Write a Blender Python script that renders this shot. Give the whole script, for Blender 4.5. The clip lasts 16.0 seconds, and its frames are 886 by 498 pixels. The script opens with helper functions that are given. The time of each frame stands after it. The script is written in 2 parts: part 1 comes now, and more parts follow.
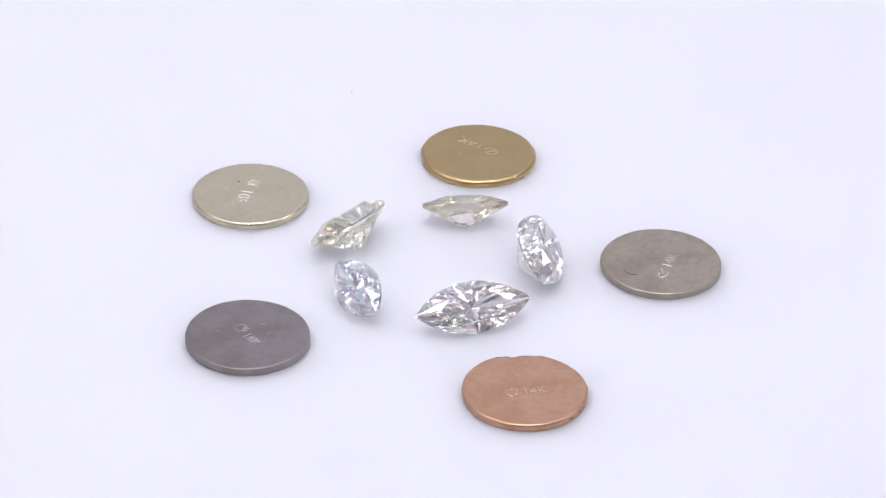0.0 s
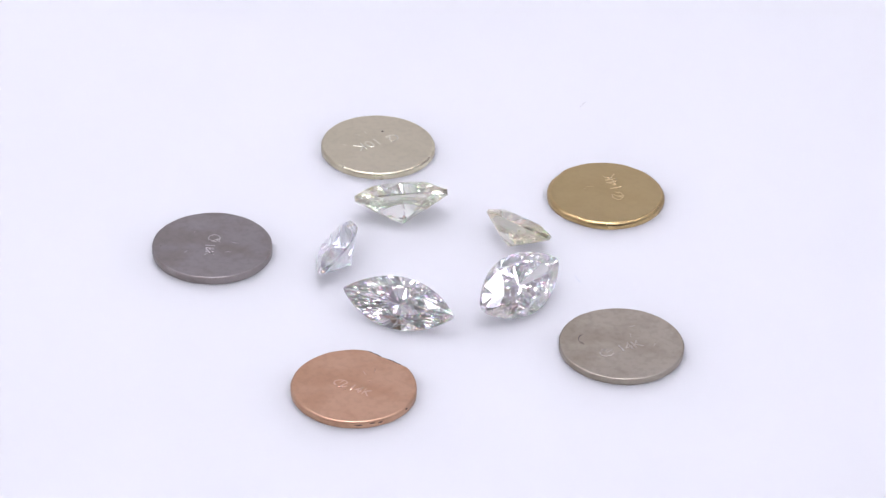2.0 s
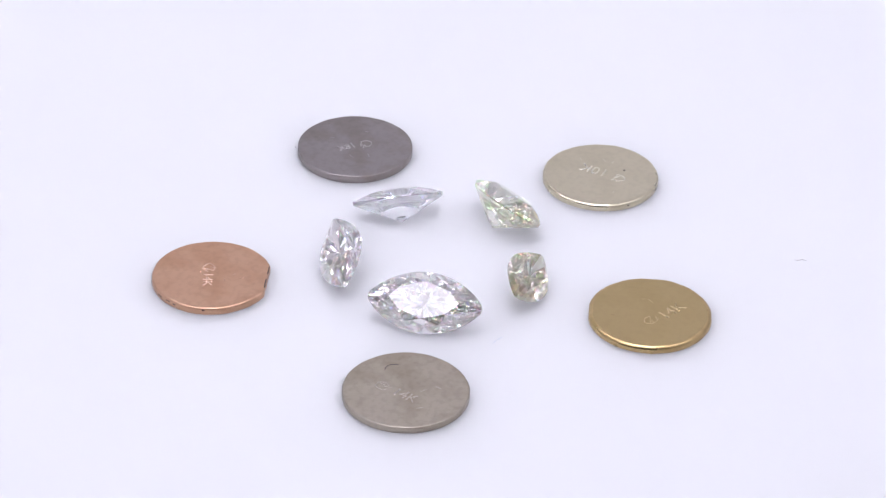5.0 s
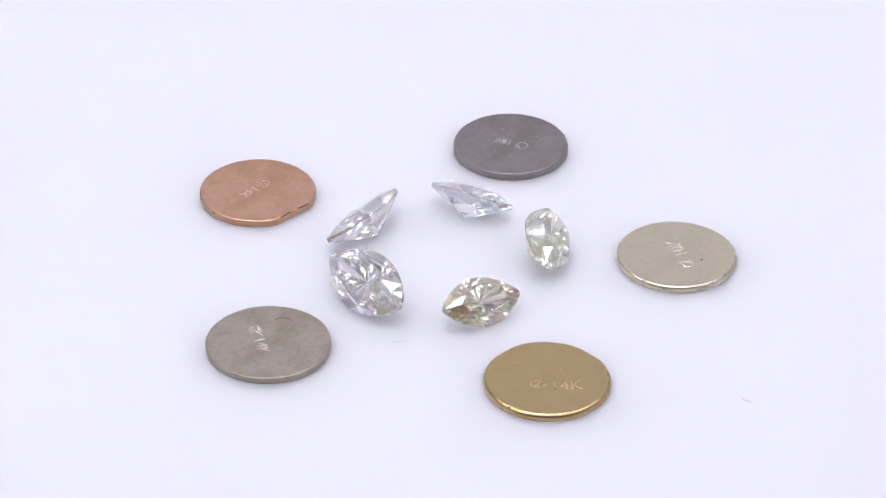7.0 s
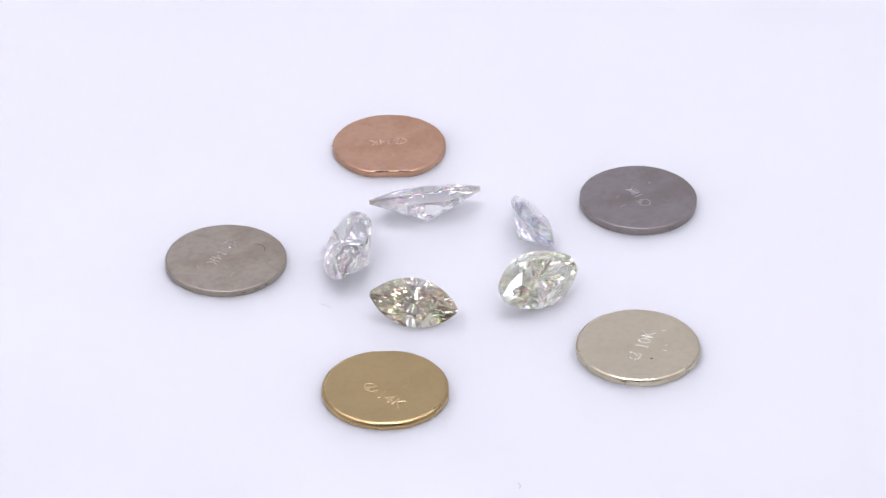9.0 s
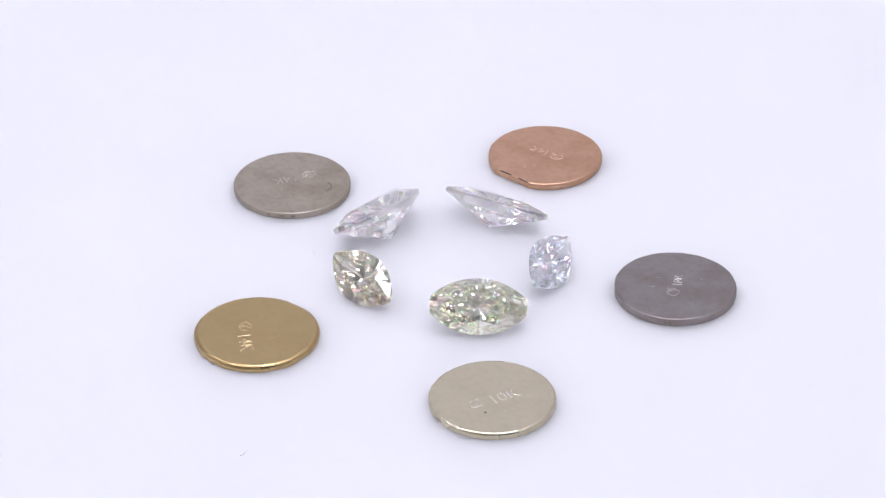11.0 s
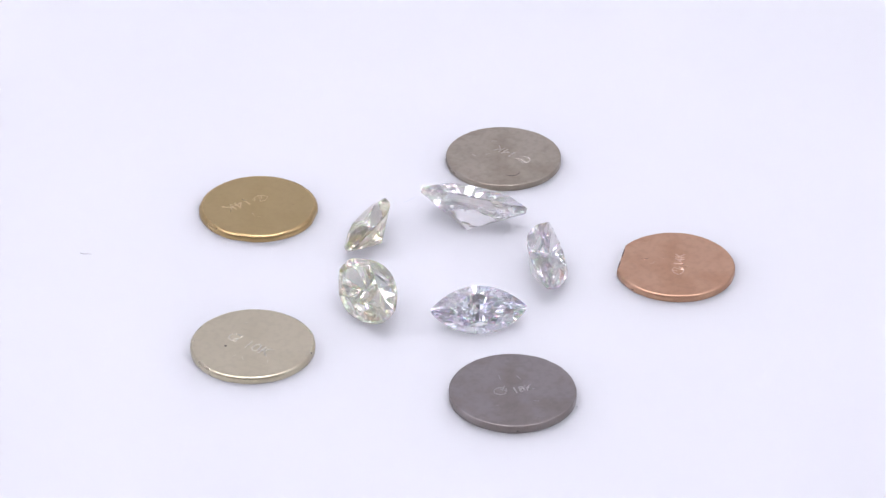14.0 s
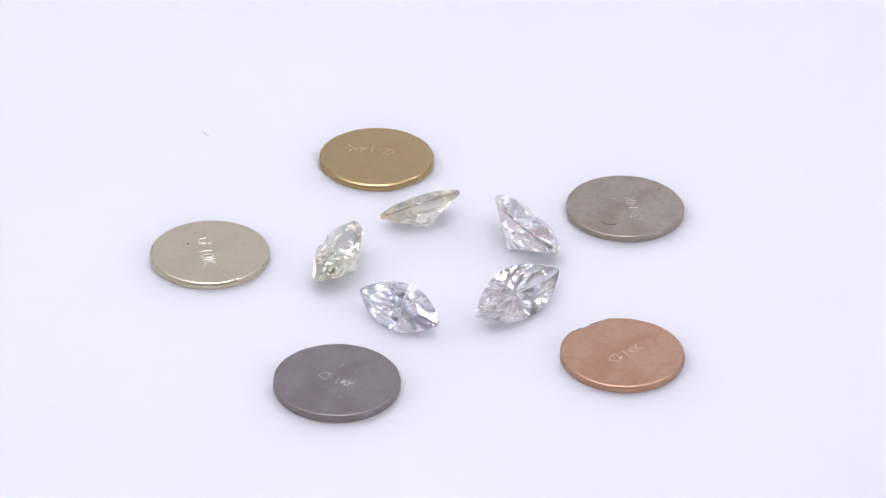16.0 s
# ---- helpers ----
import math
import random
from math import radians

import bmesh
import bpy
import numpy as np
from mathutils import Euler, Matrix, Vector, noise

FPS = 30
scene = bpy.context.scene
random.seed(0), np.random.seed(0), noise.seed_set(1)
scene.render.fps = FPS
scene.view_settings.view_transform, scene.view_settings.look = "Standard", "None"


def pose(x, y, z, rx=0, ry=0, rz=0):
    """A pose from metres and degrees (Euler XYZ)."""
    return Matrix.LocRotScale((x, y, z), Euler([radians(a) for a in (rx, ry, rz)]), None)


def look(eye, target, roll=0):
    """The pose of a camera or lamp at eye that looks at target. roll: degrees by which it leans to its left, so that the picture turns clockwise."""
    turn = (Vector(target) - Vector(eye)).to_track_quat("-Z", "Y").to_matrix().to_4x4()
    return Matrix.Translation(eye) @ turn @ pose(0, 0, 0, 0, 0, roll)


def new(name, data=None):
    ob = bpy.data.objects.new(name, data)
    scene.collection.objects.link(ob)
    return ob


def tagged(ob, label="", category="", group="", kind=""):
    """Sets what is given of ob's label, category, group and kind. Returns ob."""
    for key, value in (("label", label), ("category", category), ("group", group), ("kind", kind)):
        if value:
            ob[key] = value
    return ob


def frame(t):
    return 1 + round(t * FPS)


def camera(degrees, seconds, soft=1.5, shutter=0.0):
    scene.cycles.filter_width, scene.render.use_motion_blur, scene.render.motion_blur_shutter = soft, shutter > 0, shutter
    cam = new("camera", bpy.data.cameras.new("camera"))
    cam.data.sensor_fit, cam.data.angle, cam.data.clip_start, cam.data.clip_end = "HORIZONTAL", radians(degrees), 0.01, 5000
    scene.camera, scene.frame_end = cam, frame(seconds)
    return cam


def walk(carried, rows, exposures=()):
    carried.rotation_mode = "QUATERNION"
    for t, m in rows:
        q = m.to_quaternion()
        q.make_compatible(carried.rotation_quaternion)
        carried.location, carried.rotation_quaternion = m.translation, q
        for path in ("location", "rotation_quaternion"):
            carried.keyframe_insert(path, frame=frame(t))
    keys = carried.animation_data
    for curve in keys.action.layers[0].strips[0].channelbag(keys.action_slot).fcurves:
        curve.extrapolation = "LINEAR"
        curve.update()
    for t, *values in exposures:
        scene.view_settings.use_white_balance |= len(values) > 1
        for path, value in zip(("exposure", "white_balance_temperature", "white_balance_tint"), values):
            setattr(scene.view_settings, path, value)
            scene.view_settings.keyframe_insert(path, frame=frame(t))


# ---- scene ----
cam = camera(15.18, 16.0, soft=1.35)
CAM_POSE = look((-0.00009, -0.27769, 0.18360), (-0.00009, 0.00347, 0.0), 0.85)
walk(cam, [(0.0, CAM_POSE), (16.0, CAM_POSE)], [(0.0, 0.955), (16.0, 0.955)])

# light runs many times round inside a diamond
scene.cycles.max_bounces, scene.cycles.transmission_bounces, scene.cycles.glossy_bounces = 24, 24, 16
scene.cycles.sample_clamp_indirect = 6.0

# ---- light: unseen lamps and panels added round the platter, a dim room beyond the open front ----
world = bpy.data.worlds.new("room_air")
world.use_nodes = True
world.node_tree.nodes["Background"].inputs[0].default_value = (0.55, 0.57, 0.62, 1)
world.node_tree.nodes["Background"].inputs[1].default_value = 0.05
scene.world = world

LIGHT = (0.890, 0.873, 1.0)
BOX_X, BOX_Y0, BOX_Y1, BOX_Z0, BOX_Z1 = 0.30, -0.26, 0.34, -0.046, 0.50


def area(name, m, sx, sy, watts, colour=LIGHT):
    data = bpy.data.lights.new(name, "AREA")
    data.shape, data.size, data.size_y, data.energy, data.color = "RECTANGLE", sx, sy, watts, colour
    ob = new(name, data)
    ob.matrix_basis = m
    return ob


# unseen lamps added: overhead, compact ones high on each side, and two over the open front
area("unseen_roof_light", pose(0, 0.01, BOX_Z1 - 0.012), 0.22, 0.22, 0.60)
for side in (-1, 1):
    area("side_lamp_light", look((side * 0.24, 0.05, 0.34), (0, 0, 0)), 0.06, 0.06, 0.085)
    area("unseen_front_light", look((side * 0.17, BOX_Y0 + 0.006, 0.385), (0, 0.0, 0.0)), 0.16, 0.12, 0.11)

# ---- materials ----


def material(name):
    m = bpy.data.materials.new(name)
    m.use_nodes = True
    return m, m.node_tree.nodes, m.node_tree.links, m.node_tree.nodes["Principled BSDF"]


def noise_node(nodes, links, scale, detail=4.0, stretch=None, space="Object"):
    co = nodes.new("ShaderNodeTexCoord")
    n = nodes.new("ShaderNodeTexNoise")
    n.inputs["Scale"].default_value, n.inputs["Detail"].default_value = scale, detail
    if stretch:
        mp = nodes.new("ShaderNodeMapping")
        mp.inputs["Scale"].default_value = stretch
        links.new(co.outputs[space], mp.inputs[0])
        links.new(mp.outputs[0], n.inputs["Vector"])
    else:
        links.new(co.outputs[space], n.inputs["Vector"])
    return n


def ramp(nodes, links, fac, stops):
    r = nodes.new("ShaderNodeValToRGB")
    r.color_ramp.interpolation = "EASE"
    while len(r.color_ramp.elements) < len(stops):
        r.color_ramp.elements.new(0.5)
    for e, (p, c) in zip(r.color_ramp.elements, stops):
        e.position, e.color = p, (*c, 1) if len(c) == 3 else c
    links.new(fac, r.inputs[0])
    return r


def grey(v):
    return (v, v, v)


def bump(nodes, links, height, strength, distance, target):
    b = nodes.new("ShaderNodeBump")
    b.inputs["Strength"].default_value, b.inputs["Distance"].default_value = strength, distance
    links.new(height, b.inputs["Height"])
    if target.inputs["Normal"].links:
        links.new(target.inputs["Normal"].links[0].from_socket, b.inputs["Normal"])
    links.new(b.outputs[0], target.inputs["Normal"])


def plain(name, colour, rough=0.5, spread=0.04, scale=60.0, spec=0.5):
    m, n, l, b = material(name)
    t = noise_node(n, l, scale)
    lo = [c * (1 - spread) for c in colour]
    hi = [min(1, c * (1 + spread)) for c in colour]
    r = ramp(n, l, t.outputs["Fac"], [(0.3, lo), (0.7, hi)])
    l.new(r.outputs[0], b.inputs["Base Color"])
    b.inputs["Roughness"].default_value = rough
    b.inputs["Specular IOR Level"].default_value = spec
    bump(n, l, t.outputs["Fac"], 0.05, 0.001, b)
    return m


def acrylic():
    """White platter: smooth, faintly glossy, with wipe marks and haze."""
    m, n, l, b = material("white_acrylic")
    t = noise_node(n, l, 35.0, 5.0)
    r = ramp(n, l, t.outputs["Fac"], [(0.3, (0.742, 0.742, 0.742)), (0.7, (0.750, 0.750, 0.750))])
    l.new(r.outputs[0], b.inputs["Base Color"])
    t2 = noise_node(n, l, 220.0, 6.0, (1.0, 0.25, 1.0))
    r2 = ramp(n, l, t2.outputs["Fac"], [(0.3, grey(0.295)), (0.7, grey(0.305))])
    l.new(r2.outputs[0], b.inputs["Roughness"])
    b.inputs["Specular IOR Level"].default_value = 0.35
    b.inputs["Subsurface Weight"].default_value = 1.0
    b.inputs["Subsurface Scale"].default_value = 0.009
    b.inputs["Subsurface Radius"].default_value = (1.0, 1.0, 1.0)
    return m


def metal(name, colour, rough, grain=0.25, tarnish=(0.85, 0.83, 0.8), mottle=0.93):
    """Worn precious-metal sheet: patchy tarnish, rolling grain, fine scratches."""
    m, n, l, b = material(name)
    b.inputs["Metallic"].default_value = 1.0
    patches = noise_node(n, l, 260.0, 6.0)
    dull = [c * k for c, k in zip(colour, tarnish)]
    r = ramp(n, l, patches.outputs["Fac"], [(0.36, dull), (0.62, colour)])
    speck = noise_node(n, l, 1500.0, 5.0)
    rs = ramp(n, l, speck.outputs["Fac"], [(0.34, grey(mottle)), (0.56, grey(1.0))])
    mix = n.new("ShaderNodeMix")
    mix.data_type, mix.blend_type = "RGBA", "MULTIPLY"
    mix.inputs["Factor"].default_value = 1.0
    l.new(r.outputs[0], mix.inputs["A"])
    l.new(rs.outputs[0], mix.inputs["B"])
    l.new(mix.outputs["Result"], b.inputs["Base Color"])
    rr = ramp(n, l, patches.outputs["Fac"], [(0.3, grey(min(1, rough * 1.15))), (0.7, grey(rough * 0.85))])
    l.new(rr.outputs[0], b.inputs["Roughness"])
    lines = noise_node(n, l, 900.0, 4.0, (1.0, 0.06, 1.0))
    bump(n, l, lines.outputs["Fac"], grain, 0.00003, b)
    waves = noise_node(n, l, 170.0, 1.0)
    bump(n, l, waves.outputs["Fac"], 0.10, 0.00010, b)
    return m


def diamond_glass(name, tint, bends):
    """Clear diamond. Bends are (refractive index, share of red, green, blue): several split white light into fire."""
    m = bpy.data.materials.new(name)
    m.use_nodes = True
    n, l = m.node_tree.nodes, m.node_tree.links
    n.remove(n["Principled BSDF"])
    total = None
    for ior, *share in bends:
        g = n.new("ShaderNodeBsdfGlass")
        g.inputs["IOR"].default_value, g.inputs["Roughness"].default_value = ior, 0.0
        g.inputs["Color"].default_value = (*[c * q for c, q in zip(tint, share)], 1)
        if total:
            both = n.new("ShaderNodeAddShader")
            l.new(total, both.inputs[0])
            l.new(g.outputs[0], both.inputs[1])
            total = both.outputs[0]
        else:
            total = g.outputs[0]
    l.new(total, n["Material Output"].inputs["Surface"])
    return m


def glow(name, colour, strength):
    m, n, l, b = material(name)
    b.inputs["Base Color"].default_value = (*colour, 1)
    b.inputs["Emission Color"].default_value = (*colour, 1)
    b.inputs["Emission Strength"].default_value = strength
    return m


ACRYLIC = acrylic()
# lining of the added panels; the grey one deepens contrast in the gems
BOX_WHITE = plain("matt_white_unseen_panel", (0.78, 0.78, 0.79), 0.7, 0.02, 20.0)
BOX_GREY = plain("matt_grey_side_panel", (0.44, 0.44, 0.45), 0.7, 0.03, 20.0)
BASE_PLASTIC = plain("grey_base_plastic", (0.25, 0.25, 0.26), 0.4, 0.05, 80.0)
GOLD = metal("yellow_gold", (0.49, 0.367, 0.178), 0.33, 0.18, (0.97, 0.97, 0.95), 0.97)
PALE = metal("pale_champagne_gold", (0.625, 0.56, 0.41), 0.33, 0.25, (0.96, 0.96, 0.95), 0.95)
GREY = metal("dark_grey_white_gold", (0.315, 0.282, 0.272), 0.38, 0.35, mottle=0.92)
COPPER = metal("rose_gold", (0.63, 0.387, 0.253), 0.34, 0.30, (0.90, 0.86, 0.82), 0.93)
NICKEL = metal("warm_grey_white_gold", (0.465, 0.41, 0.328), 0.37, 0.30, mottle=0.90)
# lighter copies of each alloy: highlights of the raised marks put into the colour
BRIGHT_GOLD = metal("glint_tone_gold", (0.76, 0.60, 0.34), 0.28, 0.05)
BRIGHT_PALE = metal("glint_tone_pale", (0.9, 0.87, 0.74), 0.28, 0.05)
BRIGHT_GREY = metal("glint_tone_grey", (0.58, 0.54, 0.53), 0.28, 0.05)
BRIGHT_COPPER = metal("glint_tone_copper", (0.84, 0.60, 0.46), 0.28, 0.05)
BRIGHT_NICKEL = metal("glint_tone_nickel", (0.66, 0.61, 0.54), 0.28, 0.05)
# rim highlights put into the base colour: gold, pale and grey lighter than faces
RIM_GOLD = metal("worn_glint_rim_gold", (0.60, 0.44, 0.215), 0.30, 0.30)
RIM_PALE = metal("worn_glint_rim_pale", (0.72, 0.66, 0.49), 0.29, 0.30)
RIM_GREY = metal("worn_glint_rim_grey", (0.35, 0.312, 0.30), 0.40, 0.10)
RIM_COPPER = metal("worn_rim_copper", (0.64, 0.40, 0.265), 0.40, 0.40)
RIM_NICKEL = metal("worn_rim_nickel", (0.45, 0.40, 0.33), 0.40, 0.10)
OXIDE = plain("black_oxide", (0.03, 0.02, 0.02), 0.7, 0.3, 800.0)
STAIN = plain("brown_tarnish", (0.10, 0.075, 0.06), 0.5, 0.3, 900.0, 0.6)
FIBRE_DARK = plain("dark_fibre", (0.06, 0.04, 0.06), 0.7, 0.2, 900.0)
FIBRE_BLUE = plain("blue_fibre", (0.50, 0.56, 0.70), 0.7, 0.2, 900.0)
FIBRE_WHITE = plain("white_lint", (0.8, 0.8, 0.82), 0.8, 0.05, 900.0)
DUST = plain("grey_dust", (0.60, 0.58, 0.57), 0.8, 0.2, 900.0)
# glow of the unseen chips that put white dots into the gems
SPARKLE_CHIP = glow("sparkle_chip", (0.84, 0.84, 1.0), 36.0)
SPOT_FACE = glow("spot_diffuser", (0.86, 0.855, 1.0), 55.0)

# ---- helpers of this scene ----


def mesh_of(name, bm, mat, smooth=False):
    me = bpy.data.meshes.new(name)
    bm.normal_update()
    bm.to_mesh(me)
    bm.free()
    me.materials.append(mat)
    for p in me.polygons:
        p.use_smooth = smooth
    return me


def part(name, bm, mat, parent, label="", smooth=False):
    ob = new(name, mesh_of(name, bm, mat, smooth))
    ob.parent = parent
    return tagged(ob, label) if label else ob


def add_box(bm, x0, x1, y0, y1, z0, z1):
    v = bmesh.ops.create_cube(bm, size=1.0)["verts"]
    for q in v:
        q.co = ((x0 + x1) / 2 + q.co.x * (x1 - x0), (y0 + y1) / 2 + q.co.y * (y1 - y0), (z0 + z1) / 2 + q.co.z * (z1 - z0))
    return bm


def box(x0, x1, y0, y1, z0, z1, bevel=0.0):
    bm = add_box(bmesh.new(), x0, x1, y0, y1, z0, z1)
    if bevel:
        bmesh.ops.bevel(bm, geom=bm.edges[:], offset=bevel, segments=2, affect="EDGES")
    return bm


def lathe(rows, count):
    """A closed turned body; rows are (radius, height) from the top centre to the bottom centre."""
    bm = bmesh.new()
    rings = []
    for r, z in rows:
        rings.append([bm.verts.new((0, 0, z))] if r == 0 else
                     [bm.verts.new((r * math.cos(2 * math.pi * k / count), r * math.sin(2 * math.pi * k / count), z)) for k in range(count)])
    for a, b in zip(rings, rings[1:]):
        for k in range(count):
            j = (k + 1) % count
            if len(a) == 1:
                bm.faces.new((a[0], b[k], b[j]))
            elif len(b) == 1:
                bm.faces.new((a[k], b[0], a[j]))
            else:
                bm.faces.new((a[k], b[k], b[j], a[j]))
    bmesh.ops.recalc_face_normals(bm, faces=bm.faces[:])
    return bm


def tube(points, radius, sides=6):
    """A thin tube along points."""
    bm = bmesh.new()
    pts = [Vector(p) for p in points]
    rings = []
    for i, p in enumerate(pts):
        d = (pts[min(i + 1, len(pts) - 1)] - pts[max(i - 1, 0)]).normalized()
        side = d.cross(Vector((0, 0, 1)))
        side = side.normalized() if side.length > 1e-9 else Vector((1, 0, 0))
        up = side.cross(d)
        r = radius * (0.6 if i in (0, len(pts) - 1) else 1.0)
        rings.append([bm.verts.new(p + r * (math.cos(a) * side + math.sin(a) * up)) for a in [2 * math.pi * k / sides for k in range(sides)]])
    for a, b in zip(rings, rings[1:]):
        for k in range(sides):
            bm.faces.new((a[k], a[(k + 1) % sides], b[(k + 1) % sides], b[k]))
    bm.faces.new(rings[0][::-1])
    bm.faces.new(rings[-1])
    bmesh.ops.recalc_face_normals(bm, faces=bm.faces[:])
    return bm


MOVING = []  # things that ride on the platter, with their pose at the start


TILT = pose(0, 0, 0, -0.57, 0.63, 0)  # the platter sits a little askew on its axle


def ride(ob, m):
    ob.matrix_basis = TILT @ m
    MOVING.append((ob, TILT @ m))
    return ob


# ---- unseen panels added to close the place and shape its reflections, and the lamps ----


def wall(name, dims, mat, label):
    return tagged(new(name, mesh_of(name, box(*dims), mat)), label, kind="structure")


def build_setting():
    t, x, y0, y1, z0, z1 = 0.004, BOX_X, BOX_Y0, BOX_Y1, BOX_Z0, BOX_Z1
    front = 0.293  # the front is open below this height
    wall("floor", (-0.6, 0.6, -0.6, 0.5, z0 - 0.03, z0), BOX_WHITE, "plain white table surface under the turntable")
    wall("wall_north", (-x, x, y1, y1 + t, z0, z1), BOX_WHITE, "plain matt white back panel")
    wall("wall_west", (-x - t, -x, y0, y1 + t, z0, z1), BOX_GREY, "plain matt grey side panel")
    wall("wall_east", (x, x + t, y0, y1 + t, z0, z1), BOX_GREY, "plain matt grey side panel")
    wall("wall_south", (-x - t, x + t, y0 - t, y0, front, z1), BOX_GREY, "plain matt grey front panel above an opening")
    wall("ceiling", (-x - t, x + t, y0 - t, y1 + t, z1, z1 + t), BOX_WHITE, "plain matt white roof panel")

    # chips on strips and rails are added out of view to make the diamonds sparkle
    def chip(parent, x, y, z, half, mat):
        part("sparkle_chip", box(x - half, x + half, y - half, y + half, z - 0.0015, z), mat, parent)

    for x in (-0.275, 0.275):
        strip = tagged(new("sparkle_strip", mesh_of("sparkle_strip", box(-0.008, 0.008, -0.24, 0.24, -0.0035, 0.0), BASE_PLASTIC)), "slim ceiling strip of small bright white lamps", "lamp", "ceiling strips")
        strip.matrix_basis = pose(x, 0.02, z1)
        for k in range(10):
            chip(strip, 0, -0.22 + 0.048 * k, -0.0035, 0.003, SPARKLE_CHIP)

    for k in range(6):
        rail = tagged(new("lamp_rail", mesh_of("lamp_rail", box(-0.17, 0.17, -0.002, 0.002, -0.0178, -0.0150), BOX_WHITE)), "slim white rail of chip lamps under the roof", "lamp", "roof lamp rails")
        rail.matrix_basis = pose(0, -0.14 + 0.064 * k, z1)
        for e in (-0.165, 0.165):
            part("hanger", box(e - 0.002, e + 0.002, -0.002, 0.002, -0.0150, 0.0), BOX_WHITE, rail)
        for c in range(6):
            if (6 * k + c) % 3 != 1:
                chip(rail, -0.16 + 0.064 * c, 0, -0.0178, 0.0035, SPARKLE_CHIP)

    strip = tagged(new("sparkle_strip", mesh_of("sparkle_strip", box(-0.21, 0.21, 0.0, 0.0035, -0.007, 0.007), BASE_PLASTIC)), "slim front strip of white chip lamps", "lamp")
    strip.matrix_basis = pose(0, y0, front + 0.013)
    for k in range(7):
        c = -0.195 + 0.06 * k
        part("sparkle_chip", box(c - 0.003, c + 0.003, 0.0035, 0.005, -0.003, 0.003), SPARKLE_CHIP, strip)

    # a small lamp hung from the roof, aimed at the platter
    for eye, q, face, label in (((-0.190, -0.120, 0.313), 0.010, SPOT_FACE, "tiny bright spot lamp hung from the roof"),):
        lamp = tagged(new("hanging_lamp"), label, "lamp")
        lamp.matrix_basis = Matrix.Translation(eye)
        turn = look(eye, (0, 0, 0)).to_3x3().to_4x4()
        bm = box(-q - 0.003, q + 0.003, -q - 0.003, q + 0.003, 0.002, 0.020, 0.002)
        bm.transform(turn)
        head = part("lamp_head", bm, BASE_PLASTIC, lamp)
        bm = box(-q, q, -q, q, -0.001, 0.0018)
        bm.transform(turn)
        part("diffuser", bm, face, head, "glowing white diffuser")
        back = turn @ Vector((0, 0, 0.012))
        part("lamp_rod", tube([back, back + Vector((0, 0, z1 - eye[2] - back.z))], 0.003, 8), BASE_PLASTIC, lamp)

    base = tagged(new("turntable_drive"), "grey plastic motor base under the white platter", "turntable")
    base.matrix_basis = pose(0, 0, BOX_Z0)
    part("housing", lathe([(0, 0.033), (0.070, 0.033), (0.078, 0.030), (0.085, 0.004), (0.085, 0.0), (0, 0.0)], 64), BASE_PLASTIC, base, smooth=False)
    part("spindle", lathe([(0, 0.036), (0.02, 0.036), (0.02, 0.033), (0, 0.033)], 32), BASE_PLASTIC, base)


def build_platter():
    bm = lathe([(0, 0.0), (0.03, 0.0), (0.06, 0.0), (0.090, 0.0), (0.1265, 0.0), (0.1275, -0.0003), (0.128, -0.0012), (0.128, -0.0088),
                (0.1275, -0.0097), (0.1265, -0.010), (0, -0.010)], 128)
    ob = tagged(new("turntable_platter", mesh_of("turntable_platter", bm, ACRYLIC)), "round white glossy acrylic turntable platter with fine dust", "turntable")
    ride(ob, pose(0, 0, 0))
    return ob


# ---- metal discs ----


def disc_outline(radius, a2, b2, flats, seed, count=240):
    rnd = random.Random(seed)
    ph = [rnd.uniform(0, 6.283) for _ in range(4)]
    out = []
    for k in range(count):
        a = 2 * math.pi * k / count
        r = radius * (1 + a2 * math.cos(2 * a) + b2 * math.sin(2 * a) + 0.003 * math.sin(3 * a + ph[0]) + 0.002 * math.sin(5 * a + ph[1]) + 0.0012 * math.sin(11 * a + ph[2]))
        for fa, cut in flats:
            d = math.cos(a - radians(fa))
            if d > 0.5:
                r = min(r, radius * (1 - cut) / d)
        out.append((a, r))
    return out


def edge_drop(e, thick):
    return min(e * 0.95, thick * 0.7)


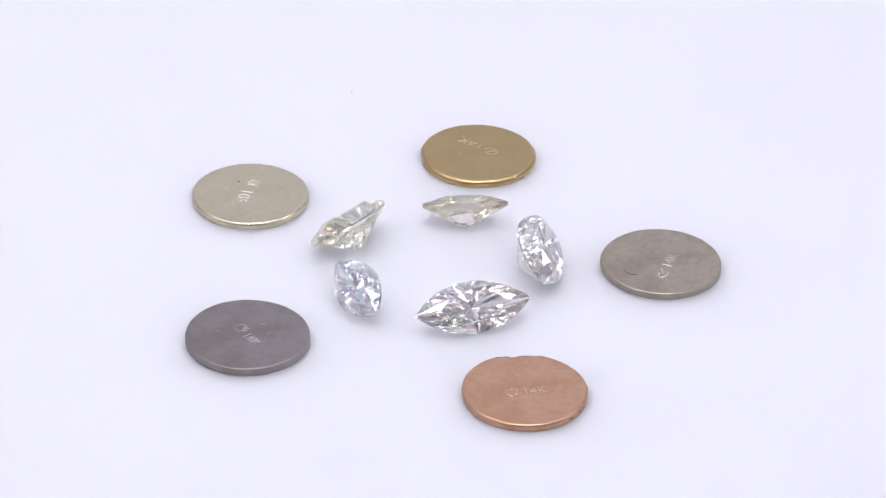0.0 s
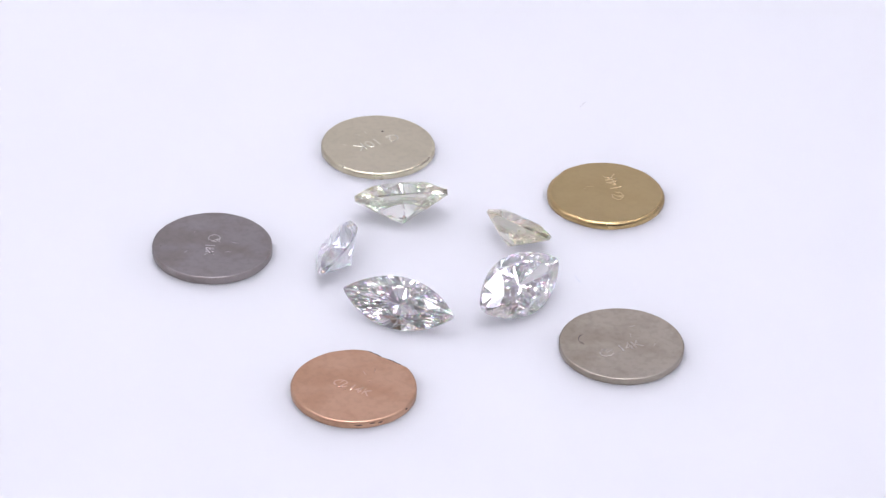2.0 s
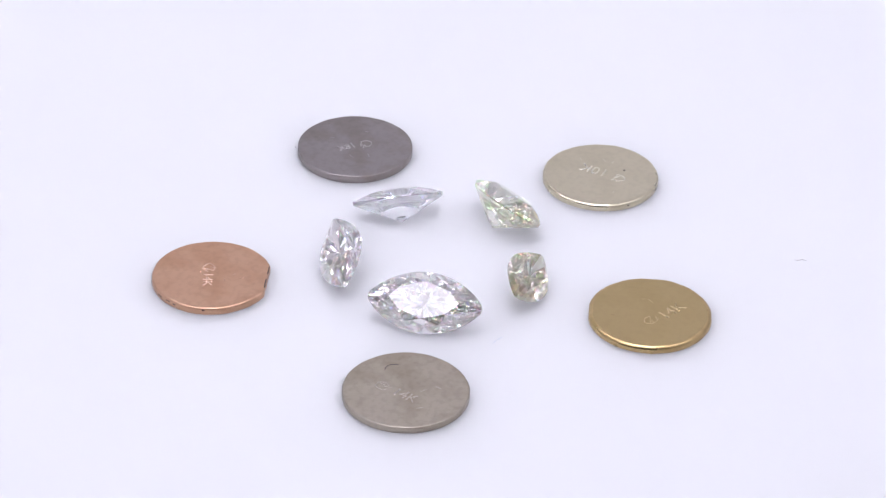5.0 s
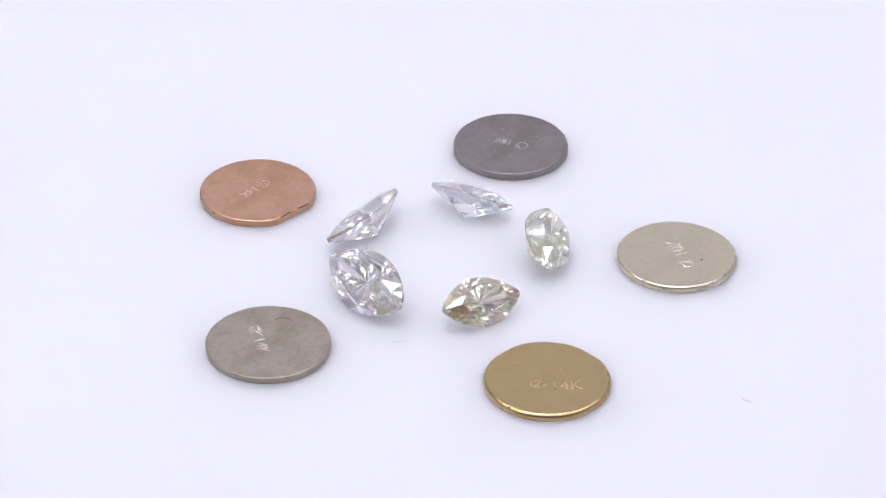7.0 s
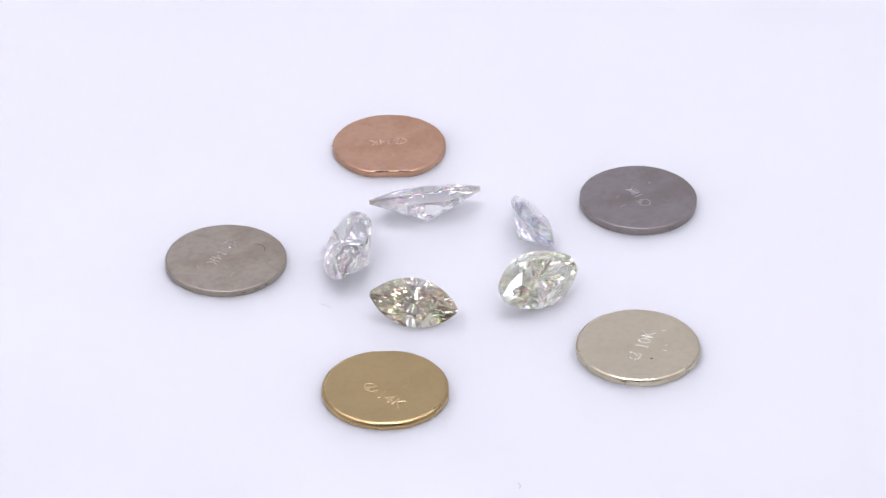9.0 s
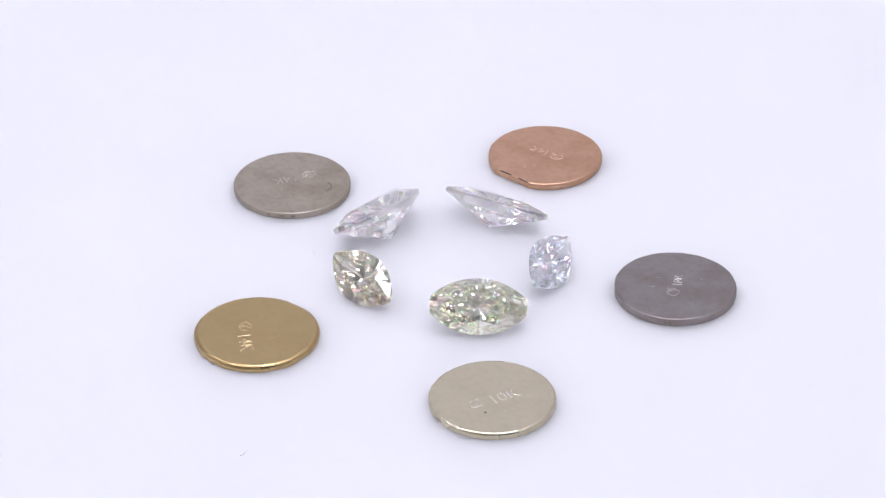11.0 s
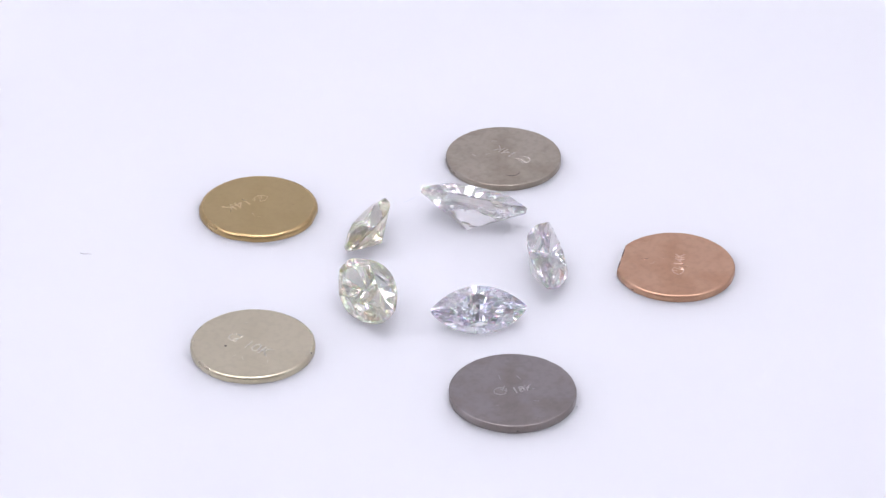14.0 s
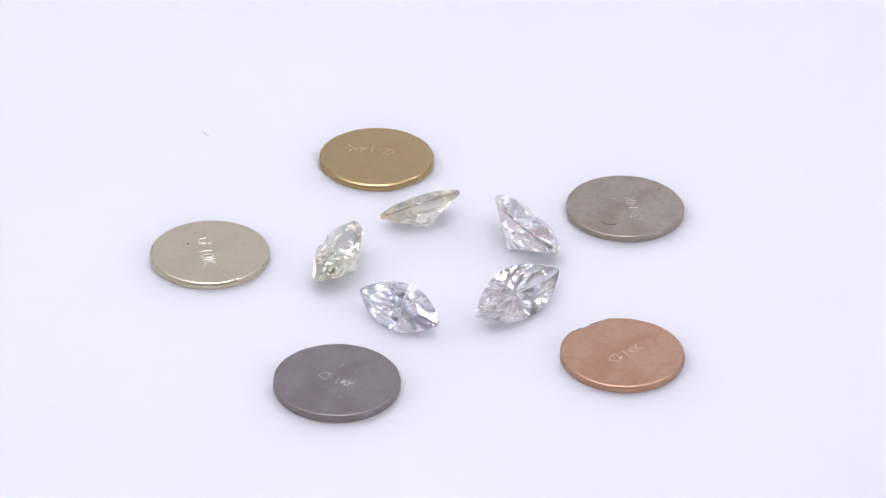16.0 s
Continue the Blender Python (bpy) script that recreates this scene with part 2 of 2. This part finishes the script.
def disc_mesh(radius, thick, a2, b2, flats, seed, round_edge, dish, rim):
    """A stamped sheet-metal blank with a faintly dished face; or, with rim, its rounded, slightly uneven edge."""
    bm = bmesh.new()
    ring0 = disc_outline(radius, a2, b2, flats, seed)
    rnd = random.Random(seed + 50)
    e = round_edge
    drop = edge_drop(e, thick)
    rows = [(-e + e * math.sin(x), thick - drop * (1 - math.cos(x))) for x in (0.0, 0.3, 0.6, 0.9, 1.2, 1.571)]
    rows += [(0.0, 0.00005), (-0.00004, 0.0)]
    wob = [rnd.uniform(0, 6.283) for _ in range(3)]
    rings = []
    fracs = (0.25, 0.5, 0.75, 0.9)
    top = bm.verts.new((0, 0, thick - dish))
    for f in fracs:
        rings.append([bm.verts.new((r * f * math.cos(a), r * f * math.sin(a), thick - dish * (1 - f * f))) for a, r in ring0])
    for o, z in rows:
        ring = []
        for a, r in ring0:
            rough = rnd.gauss(0, 0.000004) if z > thick * 0.3 else 0.0
            nick = 0.000006 * math.sin(17 * a + wob[0]) + 0.000004 * math.sin(41 * a + wob[1]) + rough
            ring.append(bm.verts.new(((r + o + nick) * math.cos(a), (r + o + nick) * math.sin(a), z + (nick * 0.6 if z > thick * 0.5 else 0))))
        rings.append(ring)
    n = len(ring0)
    edge = len(fracs)
    for k in range(0 if rim else n):
        bm.faces.new((top, rings[0][k], rings[0][(k + 1) % n]))
    for i in range(len(rings) - 1):
        if (i >= edge) != rim:
            continue
        p, q = rings[i], rings[i + 1]
        for k in range(n):
            j = (k + 1) % n
            bm.faces.new((p[k], q[k], q[j], p[j]))
    if not rim:
        bm.faces.new(rings[-1][::-1])
    bmesh.ops.delete(bm, geom=[v for v in bm.verts if not v.link_faces], context="VERTS")
    return bm


def stamped(text, size):
    """Stamped characters as a shallow mesh, centred on the origin."""
    cu = bpy.data.curves.new("stamp", "FONT")
    cu.body, cu.size, cu.align_x, cu.align_y = text, size, "CENTER", "CENTER"
    cu.bevel_depth, cu.bevel_resolution, cu.offset, cu.fill_mode = 0.000048, 1, -size * 0.024, "NONE"
    tmp = new("stamp_source", cu)
    bpy.context.view_layer.update()
    me = bpy.data.meshes.new_from_object(tmp.evaluated_get(bpy.context.evaluated_depsgraph_get()))
    bpy.data.objects.remove(tmp)
    bpy.data.curves.remove(cu)
    bm = bmesh.new()
    bm.from_mesh(me)
    bpy.data.meshes.remove(me)
    return worn(bm, size)


def worn(bm, seed):
    """Breaks up a raised mark: strokes waver, swell and sink into the face in places."""
    bmesh.ops.subdivide_edges(bm, edges=[e for e in bm.edges if e.calc_length() > 0.00009], cuts=3)
    for v in bm.verts:
        p = Vector((v.co.x, v.co.y, seed)) * 3200
        v.co.x += 0.00006 * noise.noise(p)
        v.co.y += 0.00006 * noise.noise(p + Vector((9, 4, 2)))
        v.co.z += 0.00005 * noise.noise(p * 1.3 + Vector((3, 7, 5))) - 0.000012
    return bm


def hallmark(size, seed):
    """A worn maker's mark: a broken loop round a few short strokes."""
    rnd = random.Random(seed)
    loop = [(size * 0.42 * math.cos(a) * (1 + rnd.uniform(-0.1, 0.1)), size * 0.34 * math.sin(a), 0) for a in [0.9 + 4.4 * k / 13 for k in range(14)]]
    bm = tube(loop, size * 0.035, 5)
    for k in range(6):
        x, y, a = rnd.uniform(-0.2, 0.4) * size, rnd.uniform(-0.25, 0.25) * size, rnd.uniform(0.5, 1.6)
        d = Vector((math.cos(a), math.sin(a), 0)) * size * rnd.uniform(0.10, 0.22)
        p = Vector((x, y, 0))
        stroke = tube([p - d, p, p + d], size * 0.035, 5)
        me = bpy.data.meshes.new("stroke")
        stroke.to_mesh(me)
        stroke.free()
        bm.from_mesh(me)
        bpy.data.meshes.remove(me)
    return worn(bm, seed)


# name, label, material, x, y, diameter, thickness, edge radius, flats, text, stamp turn, stamp offset, seed
DISCS = {
    "gold": dict(label="yellow gold sample disc stamped 14K lying on white platter", mat=GOLD, edge=RIM_GOLD, shine=BRIGHT_GOLD, x=3.487, y=21.49, d=12.2, t=0.72, e=0.42,
                 flats=[(-82, 0.020), (-172, 0.020), (20, 0.004), (100, 0.006)], text="14K", turn=147, off=(-0.69, 2.09), mark=(1.32, 0.33), seed=1),
    "pale": dict(label="pale champagne gold sample disc stamped 10K with a dark pit", mat=PALE, edge=RIM_PALE, shine=BRIGHT_PALE, x=-20.02, y=12.29, d=12.05, t=0.70, e=0.28,
                 flats=[(-60, 0.004)], text="10K", turn=-104.5, off=(-0.73, -0.78), mark=(0.24, 1.87), seed=2, pits=[(-1.39, 2.25, 0.13)],
                 chips=[(76, 84, 0.55, 0.05), (37, 40, 0.6, 0.05)]),
    "grey": dict(label="dark grey white-gold sample disc stamped 18K", mat=GREY, edge=RIM_GREY, shine=BRIGHT_GREY, x=-18.83, y=-13.79, d=12.05, t=0.84, e=0.14,
                 flats=[], text="18K", size=1.3, turn=-50, off=(0.37, -0.86), mark=(-0.66, 0.95), seed=3, pits=[(-3.55, -3.75, 0.10)],
                 chips=[(124, 126, 0.45, 0.06), (128, 130, 0.45, 0.05), (-158, -155, 0.3, 0.06)]),
    "copper": dict(label="rose gold sample disc stamped 14K with blackened edge chips", mat=COPPER, edge=RIM_COPPER, shine=BRIGHT_COPPER, x=7.82, y=-21.81, d=11.95, t=0.74, e=0.22,
                   flats=[(97, 0.078)], text="14K", size=1.4, turn=13, off=(0.94, -0.23), mark=(-1.02, -0.60), seed=4,
                   chips=[(80, 96, 0.90, 0.075), (105, 119, 0.90, 0.065), (6, 9, 0.7, 0.10), (-25, -21, 0.55, 0.085), (-34, -28, 0.6, 0.07), (-47, -40, 0.5, 0.07), (150, 154, 0.3, 0.06)]),
    "nickel": dict(label="warm grey white-gold sample disc stamped 14K", mat=NICKEL, edge=RIM_NICKEL, shine=BRIGHT_NICKEL, x=21.81, y=1.21, d=12.12, t=0.70, e=0.14,
                   flats=[], text="14K", size=1.6, turn=69, off=(0.94, 0.12), mark=(0.02, -2.24), seed=5,
                   stains=[(112, 119), (125, 133), (138, 143)]),
}


def build_disc(key):
    c = DISCS[key]
    r, t = c["d"] / 2000, c["t"] / 1000
    dish = 0.00003
    ob = new("metal_disc", mesh_of("metal_disc", disc_mesh(r, t, 0.0, 0.0, c["flats"], c["seed"], c["e"] / 1000, dish, False), c["mat"], True))
    part("rim", disc_mesh(r, t, 0.0, 0.0, c["flats"], c["seed"], c["e"] / 1000, dish, True), c["edge"], ob, "worn rounded rim", True)
    tagged(ob, c["label"], "metal disc", "discs round the gems")
    ride(ob, pose(c["x"] / 1000, c["y"] / 1000, 0))
    top = t - dish + 0.000004
    turn = pose(0, 0, 0, 0, 0, c["turn"])
    bm = stamped(c["text"], c.get("size", 1.9) / 1000)
    bm.transform(Matrix.Translation((c["off"][0] / 1000, c["off"][1] / 1000, top)) @ turn)
    part("stamp", bm, c["shine"], ob, "stamped karat mark", True)
    bm = hallmark(0.0017, c["seed"])
    bm.transform(Matrix.Translation((c["mark"][0] / 1000, c["mark"][1] / 1000, top)) @ turn)
    part("hallmark", bm, c["shine"], ob, "worn maker's mark", True)
    rnd = random.Random(c["seed"] + 9)
    for k in range(c.get("scratches", 4)):
        a, q, w = rnd.uniform(0, 6.28), rnd.uniform(0.8, 4.2) / 1000, rnd.uniform(0, 3.14)
        d = Vector((math.cos(w), math.sin(w), 0)) * rnd.uniform(0.12, 0.4) / 1000
        p = Vector((q * math.cos(a), q * math.sin(a), top + 0.000008))
        part("scratch", tube([p - d, p, p + d], 0.000026, 5), c["shine"], ob, "bright burr", True)
    outline = disc_outline(r, 0.0, 0.0, c["flats"], c["seed"], 360)
    for a0, a1, z, w in c.get("chips", ()):
        pts = []
        steps = max(3, int((a1 - a0) / 2.5))
        for k in range(steps + 1):
            a, q = outline[int(a0 + (a1 - a0) * k / steps) % 360]
            e, drop = c["e"] / 1000, edge_drop(c["e"] / 1000, t)
            fall = min(1.0, (1 - z) * t / drop)
            q -= 0.45 * w / 1000 + e - e * math.sqrt(1 - (1 - fall) ** 2)
            pts.append((q * math.cos(a), q * math.sin(a), z * t + rnd.uniform(-0.00003, 0.00003)))
        part("oxide_chip", tube(pts, w / 1000, 6), OXIDE, ob, "blackened chip at the rim", True)
    for a0, a1 in c.get("stains", ()):
        pts = []
        for k in range(7):
            a, q = outline[int(a0 + (a1 - a0) * k / 6) % 360]
            pts.append(((q - 0.00016) * math.cos(a), (q - 0.00016) * math.sin(a), 0.5 * t))
        part("stain", tube(pts, 0.00018, 8), STAIN, ob, "brown tarnish stain on the rim", True)
    for x, y, w in c.get("pits", ()):
        bm = bmesh.new()
        bmesh.ops.create_icosphere(bm, subdivisions=2, radius=w / 1000)
        bm.transform(Matrix.Translation((x / 1000, y / 1000, t - dish)) @ Matrix.Diagonal((1, 1, 0.25, 1)))
        part("pit", bm, OXIDE, ob, "small dark pit", True)
    return ob


# ---- diamonds ----


def diamond_parts(length, width, pav, crown, table, k, blunt, tip, seed):
    """A marquise brilliant: table, stars, kites and upper halves over a thin girdle; lower halves and mains down to the culet.
    Gives the faces of each part as lists of corners."""
    made = {"table": [], "crown": [], "girdle": [], "pavilion": []}
    g = 0.025 * width

    rnd = random.Random(seed)

    def loose(v):
        return v + Vector((rnd.gauss(0, 0.010) * length, rnd.gauss(0, 0.010) * width, rnd.gauss(0, 0.010) * width))

    def at(u, f, z):
        c, s = math.cos(u), math.sin(u)
        return Vector((length / 2 * c * f, width / 2 * math.copysign((1 - (blunt * c) ** 2) ** k if abs(s) > 1e-6 else 0.0, s) * f, z))

    n = 8
    step = 2 * math.pi / n
    c22 = math.cos(step / 2)
    mid, low = 0.80, 0.24
    zm = crown * (1 - (mid * c22 - table) / (1 - table))
    zl = -pav * (1 - low * c22)
    T = [at(i * step, table, crown) for i in range(n)]
    M = [loose(at((i + 0.5) * step, mid, zm)) for i in range(n)]
    GU = [at(i * step / 4, 1.0, g * (1 + tip * math.cos(i * step / 4) ** 4)) for i in range(4 * n)]
    GL = [at(i * step / 4, 1.0, 0.0) for i in range(4 * n)]
    P = [loose(at((i + 0.5) * step, low, zl)) for i in range(n)]
    C = Vector((0, 0, -pav))
    made["table"].append(T)
    for i in range(n):
        j = (i + 1) % n
        h = i - 1
        made["crown"].append((T[i], M[i], T[j]))
        made["crown"].append((T[i], M[h], GU[4 * i]))
        made["crown"].append((T[i], GU[4 * i], M[i]))
        a = 4 * i
        for b in range(4):
            p, q = (a + b) % (4 * n), (a + b + 1) % (4 * n)
            made["crown"].append((M[i], GU[p], GU[q]))
            made["girdle"].append((GU[p], GL[p], GL[q], GU[q]))
        for b in range(4):
            p, q = (a + b) % (4 * n), (a + b + 1) % (4 * n)
            made["pavilion"].append((P[i], GL[q], GL[p]))
        made["pavilion"].append((C, P[i], GL[a]))
        made["pavilion"].append((C, GL[a], P[h]))
    return made


GEMS = [
    dict(label="pale yellow marquise-cut diamond leaning on its pavilion", tint=(0.990, 0.990, 0.955), x=-9.629, y=4.339, yaw=225.1, tilt=39.4, lean=3.2, L=9.58, W=5.78, hp=2.66, hc=1.43, tb=0.61, k=0.75, blunt=0.93, gt=2.8, seed=17),
    dict(label="small olive-tinted marquise-cut diamond leaning on its pavilion", tint=(0.964, 0.953, 0.912), x=2.094, y=8.929, yaw=170.0, tilt=40.4, lean=8.5, L=8.81, W=5.03, hp=2.28, hc=0.99, tb=0.59, k=0.84, blunt=0.985, gt=2.5, seed=8770),
    dict(label="large clear marquise-cut diamond leaning on its pavilion", tint=(0.990, 0.986, 0.980), x=9.487, y=0.256, yaw=91.6, tilt=42.4, lean=-0.9, L=11.32, W=6.18, hp=2.89, hc=1.42, tb=0.61, k=0.8, blunt=0.975, gt=2.5, seed=11260),
    dict(label="long slender clear marquise-cut diamond leaning on its pavilion", tint=(0.990, 0.985, 0.980), x=2.835, y=-9.890, yaw=18.6, tilt=40.4, lean=0.0, L=11.66, W=5.36, hp=2.47, hc=0.97, tb=0.58, k=0.88, blunt=0.993, gt=2.5, seed=11560),
    dict(label="icy colourless marquise-cut diamond leaning on its pavilion", tint=(0.990, 0.991, 0.995), x=-8.385, y=-6.667, yaw=-65.0, tilt=42.8, lean=1.1, L=9.37, W=4.86, hp=2.27, hc=1.06, tb=0.585, k=0.86, blunt=0.985, gt=2.5, seed=9300),
]


def build_gem(c):
    made = diamond_parts(c["L"] / 1000, c["W"] / 1000, c["hp"] / 1000, c["hc"] / 1000, c["tb"], c["k"], c["blunt"], c["gt"], c["seed"])
    glass = diamond_glass("diamond_glass", c["tint"], [(2.417, 1, 1, 1)])
    fire = diamond_glass("dispersive_diamond_glass", c["tint"], [(2.388, 0.42, 0.29, 0.29), (2.420, 0.29, 0.42, 0.29), (2.460, 0.29, 0.29, 0.42)])
    ob = tagged(new("diamond"), c["label"], "diamond", "ring of diamonds")
    inside = Vector((0, 0, -0.0004))
    for name, faces in made.items():
        bm = bmesh.new()
        seen = {}
        for f in faces:
            mid = sum(f, Vector()) / len(f)
            normal = (f[1] - f[0]).cross(f[2] - f[0])
            f = f if normal.dot(mid - inside) > 0 else f[::-1]
            bm.faces.new([seen.setdefault(tuple(v), None) or seen.update({tuple(v): bm.verts.new(v)}) or seen[tuple(v)] for v in f])
        part(name, bm, fire if name in ("table", "crown") else glass, ob)
    turn = pose(0, 0, 0, 0, 0, c["yaw"]) @ pose(0, 0, 0, c["tilt"]) @ pose(0, 0, 0, 0, c["lean"])
    low = min((turn @ v).z for faces in made.values() for f in faces for v in f)
    return ride(ob, Matrix.Translation((c["x"] / 1000, c["y"] / 1000, -low + 0.00001)) @ turn)


# ---- stray fibres ----


def build_fibre(label, mat, points, z, radius):
    pts = [Vector((x / 1000, y / 1000, radius)) for x, y in points]
    c = sum(pts, Vector()) / len(pts)
    c.z = 0
    bm = tube([p - c for p in pts], radius, 6)
    ob = tagged(new("fibre", mesh_of("fibre", bm, mat, True)), label, "fibre")
    return ride(ob, Matrix.Translation((c.x, c.y, z)))


build_setting()
build_platter()
for key in DISCS:
    build_disc(key)
for gem in GEMS:
    build_gem(gem)
build_fibre("short pale blue textile fibre lying on the white platter", FIBRE_BLUE, [(11.6, 7.45), (10.95, 7.7), (10.3, 8.15)], 0, 0.00002)
build_fibre("short grey curled fibre lying on the white platter", DUST, [(-10.15, 34.0), (-10.1, 34.35), (-10.35, 34.75), (-10.3, 35.2)], 0, 0.00004)
build_fibre("tiny tuft of white lint beside the dark grey disc", FIBRE_WHITE, [(-18.45, -19.92), (-18.3, -20.1), (-18.22, -20.0), (-18.05, -20.12)], 0, 0.00006)
build_fibre("dark hooked fibre lying on the warm grey disc", FIBRE_DARK, [(19.35, -1.42), (18.95, -1.47), (18.55, -1.35), (18.25, -1.05), (18.12, -0.6), (18.15, -0.3)], 0.00067, 0.000028)


# ---- the platter's turn, clockwise from above, with all that lies on it ----


def turned(t):
    s = t / 16.0
    return s * (326.7982 + s * (-8.4349 + s * (39.1172 + s * (-38.4795 + s * 12.4537))))


def motions():
    for ob, m in MOVING:
        walk(ob, [(k * 0.25, pose(0, 0, 0, 0, 0, -turned(k * 0.25)) @ m) for k in range(65)])


motions()
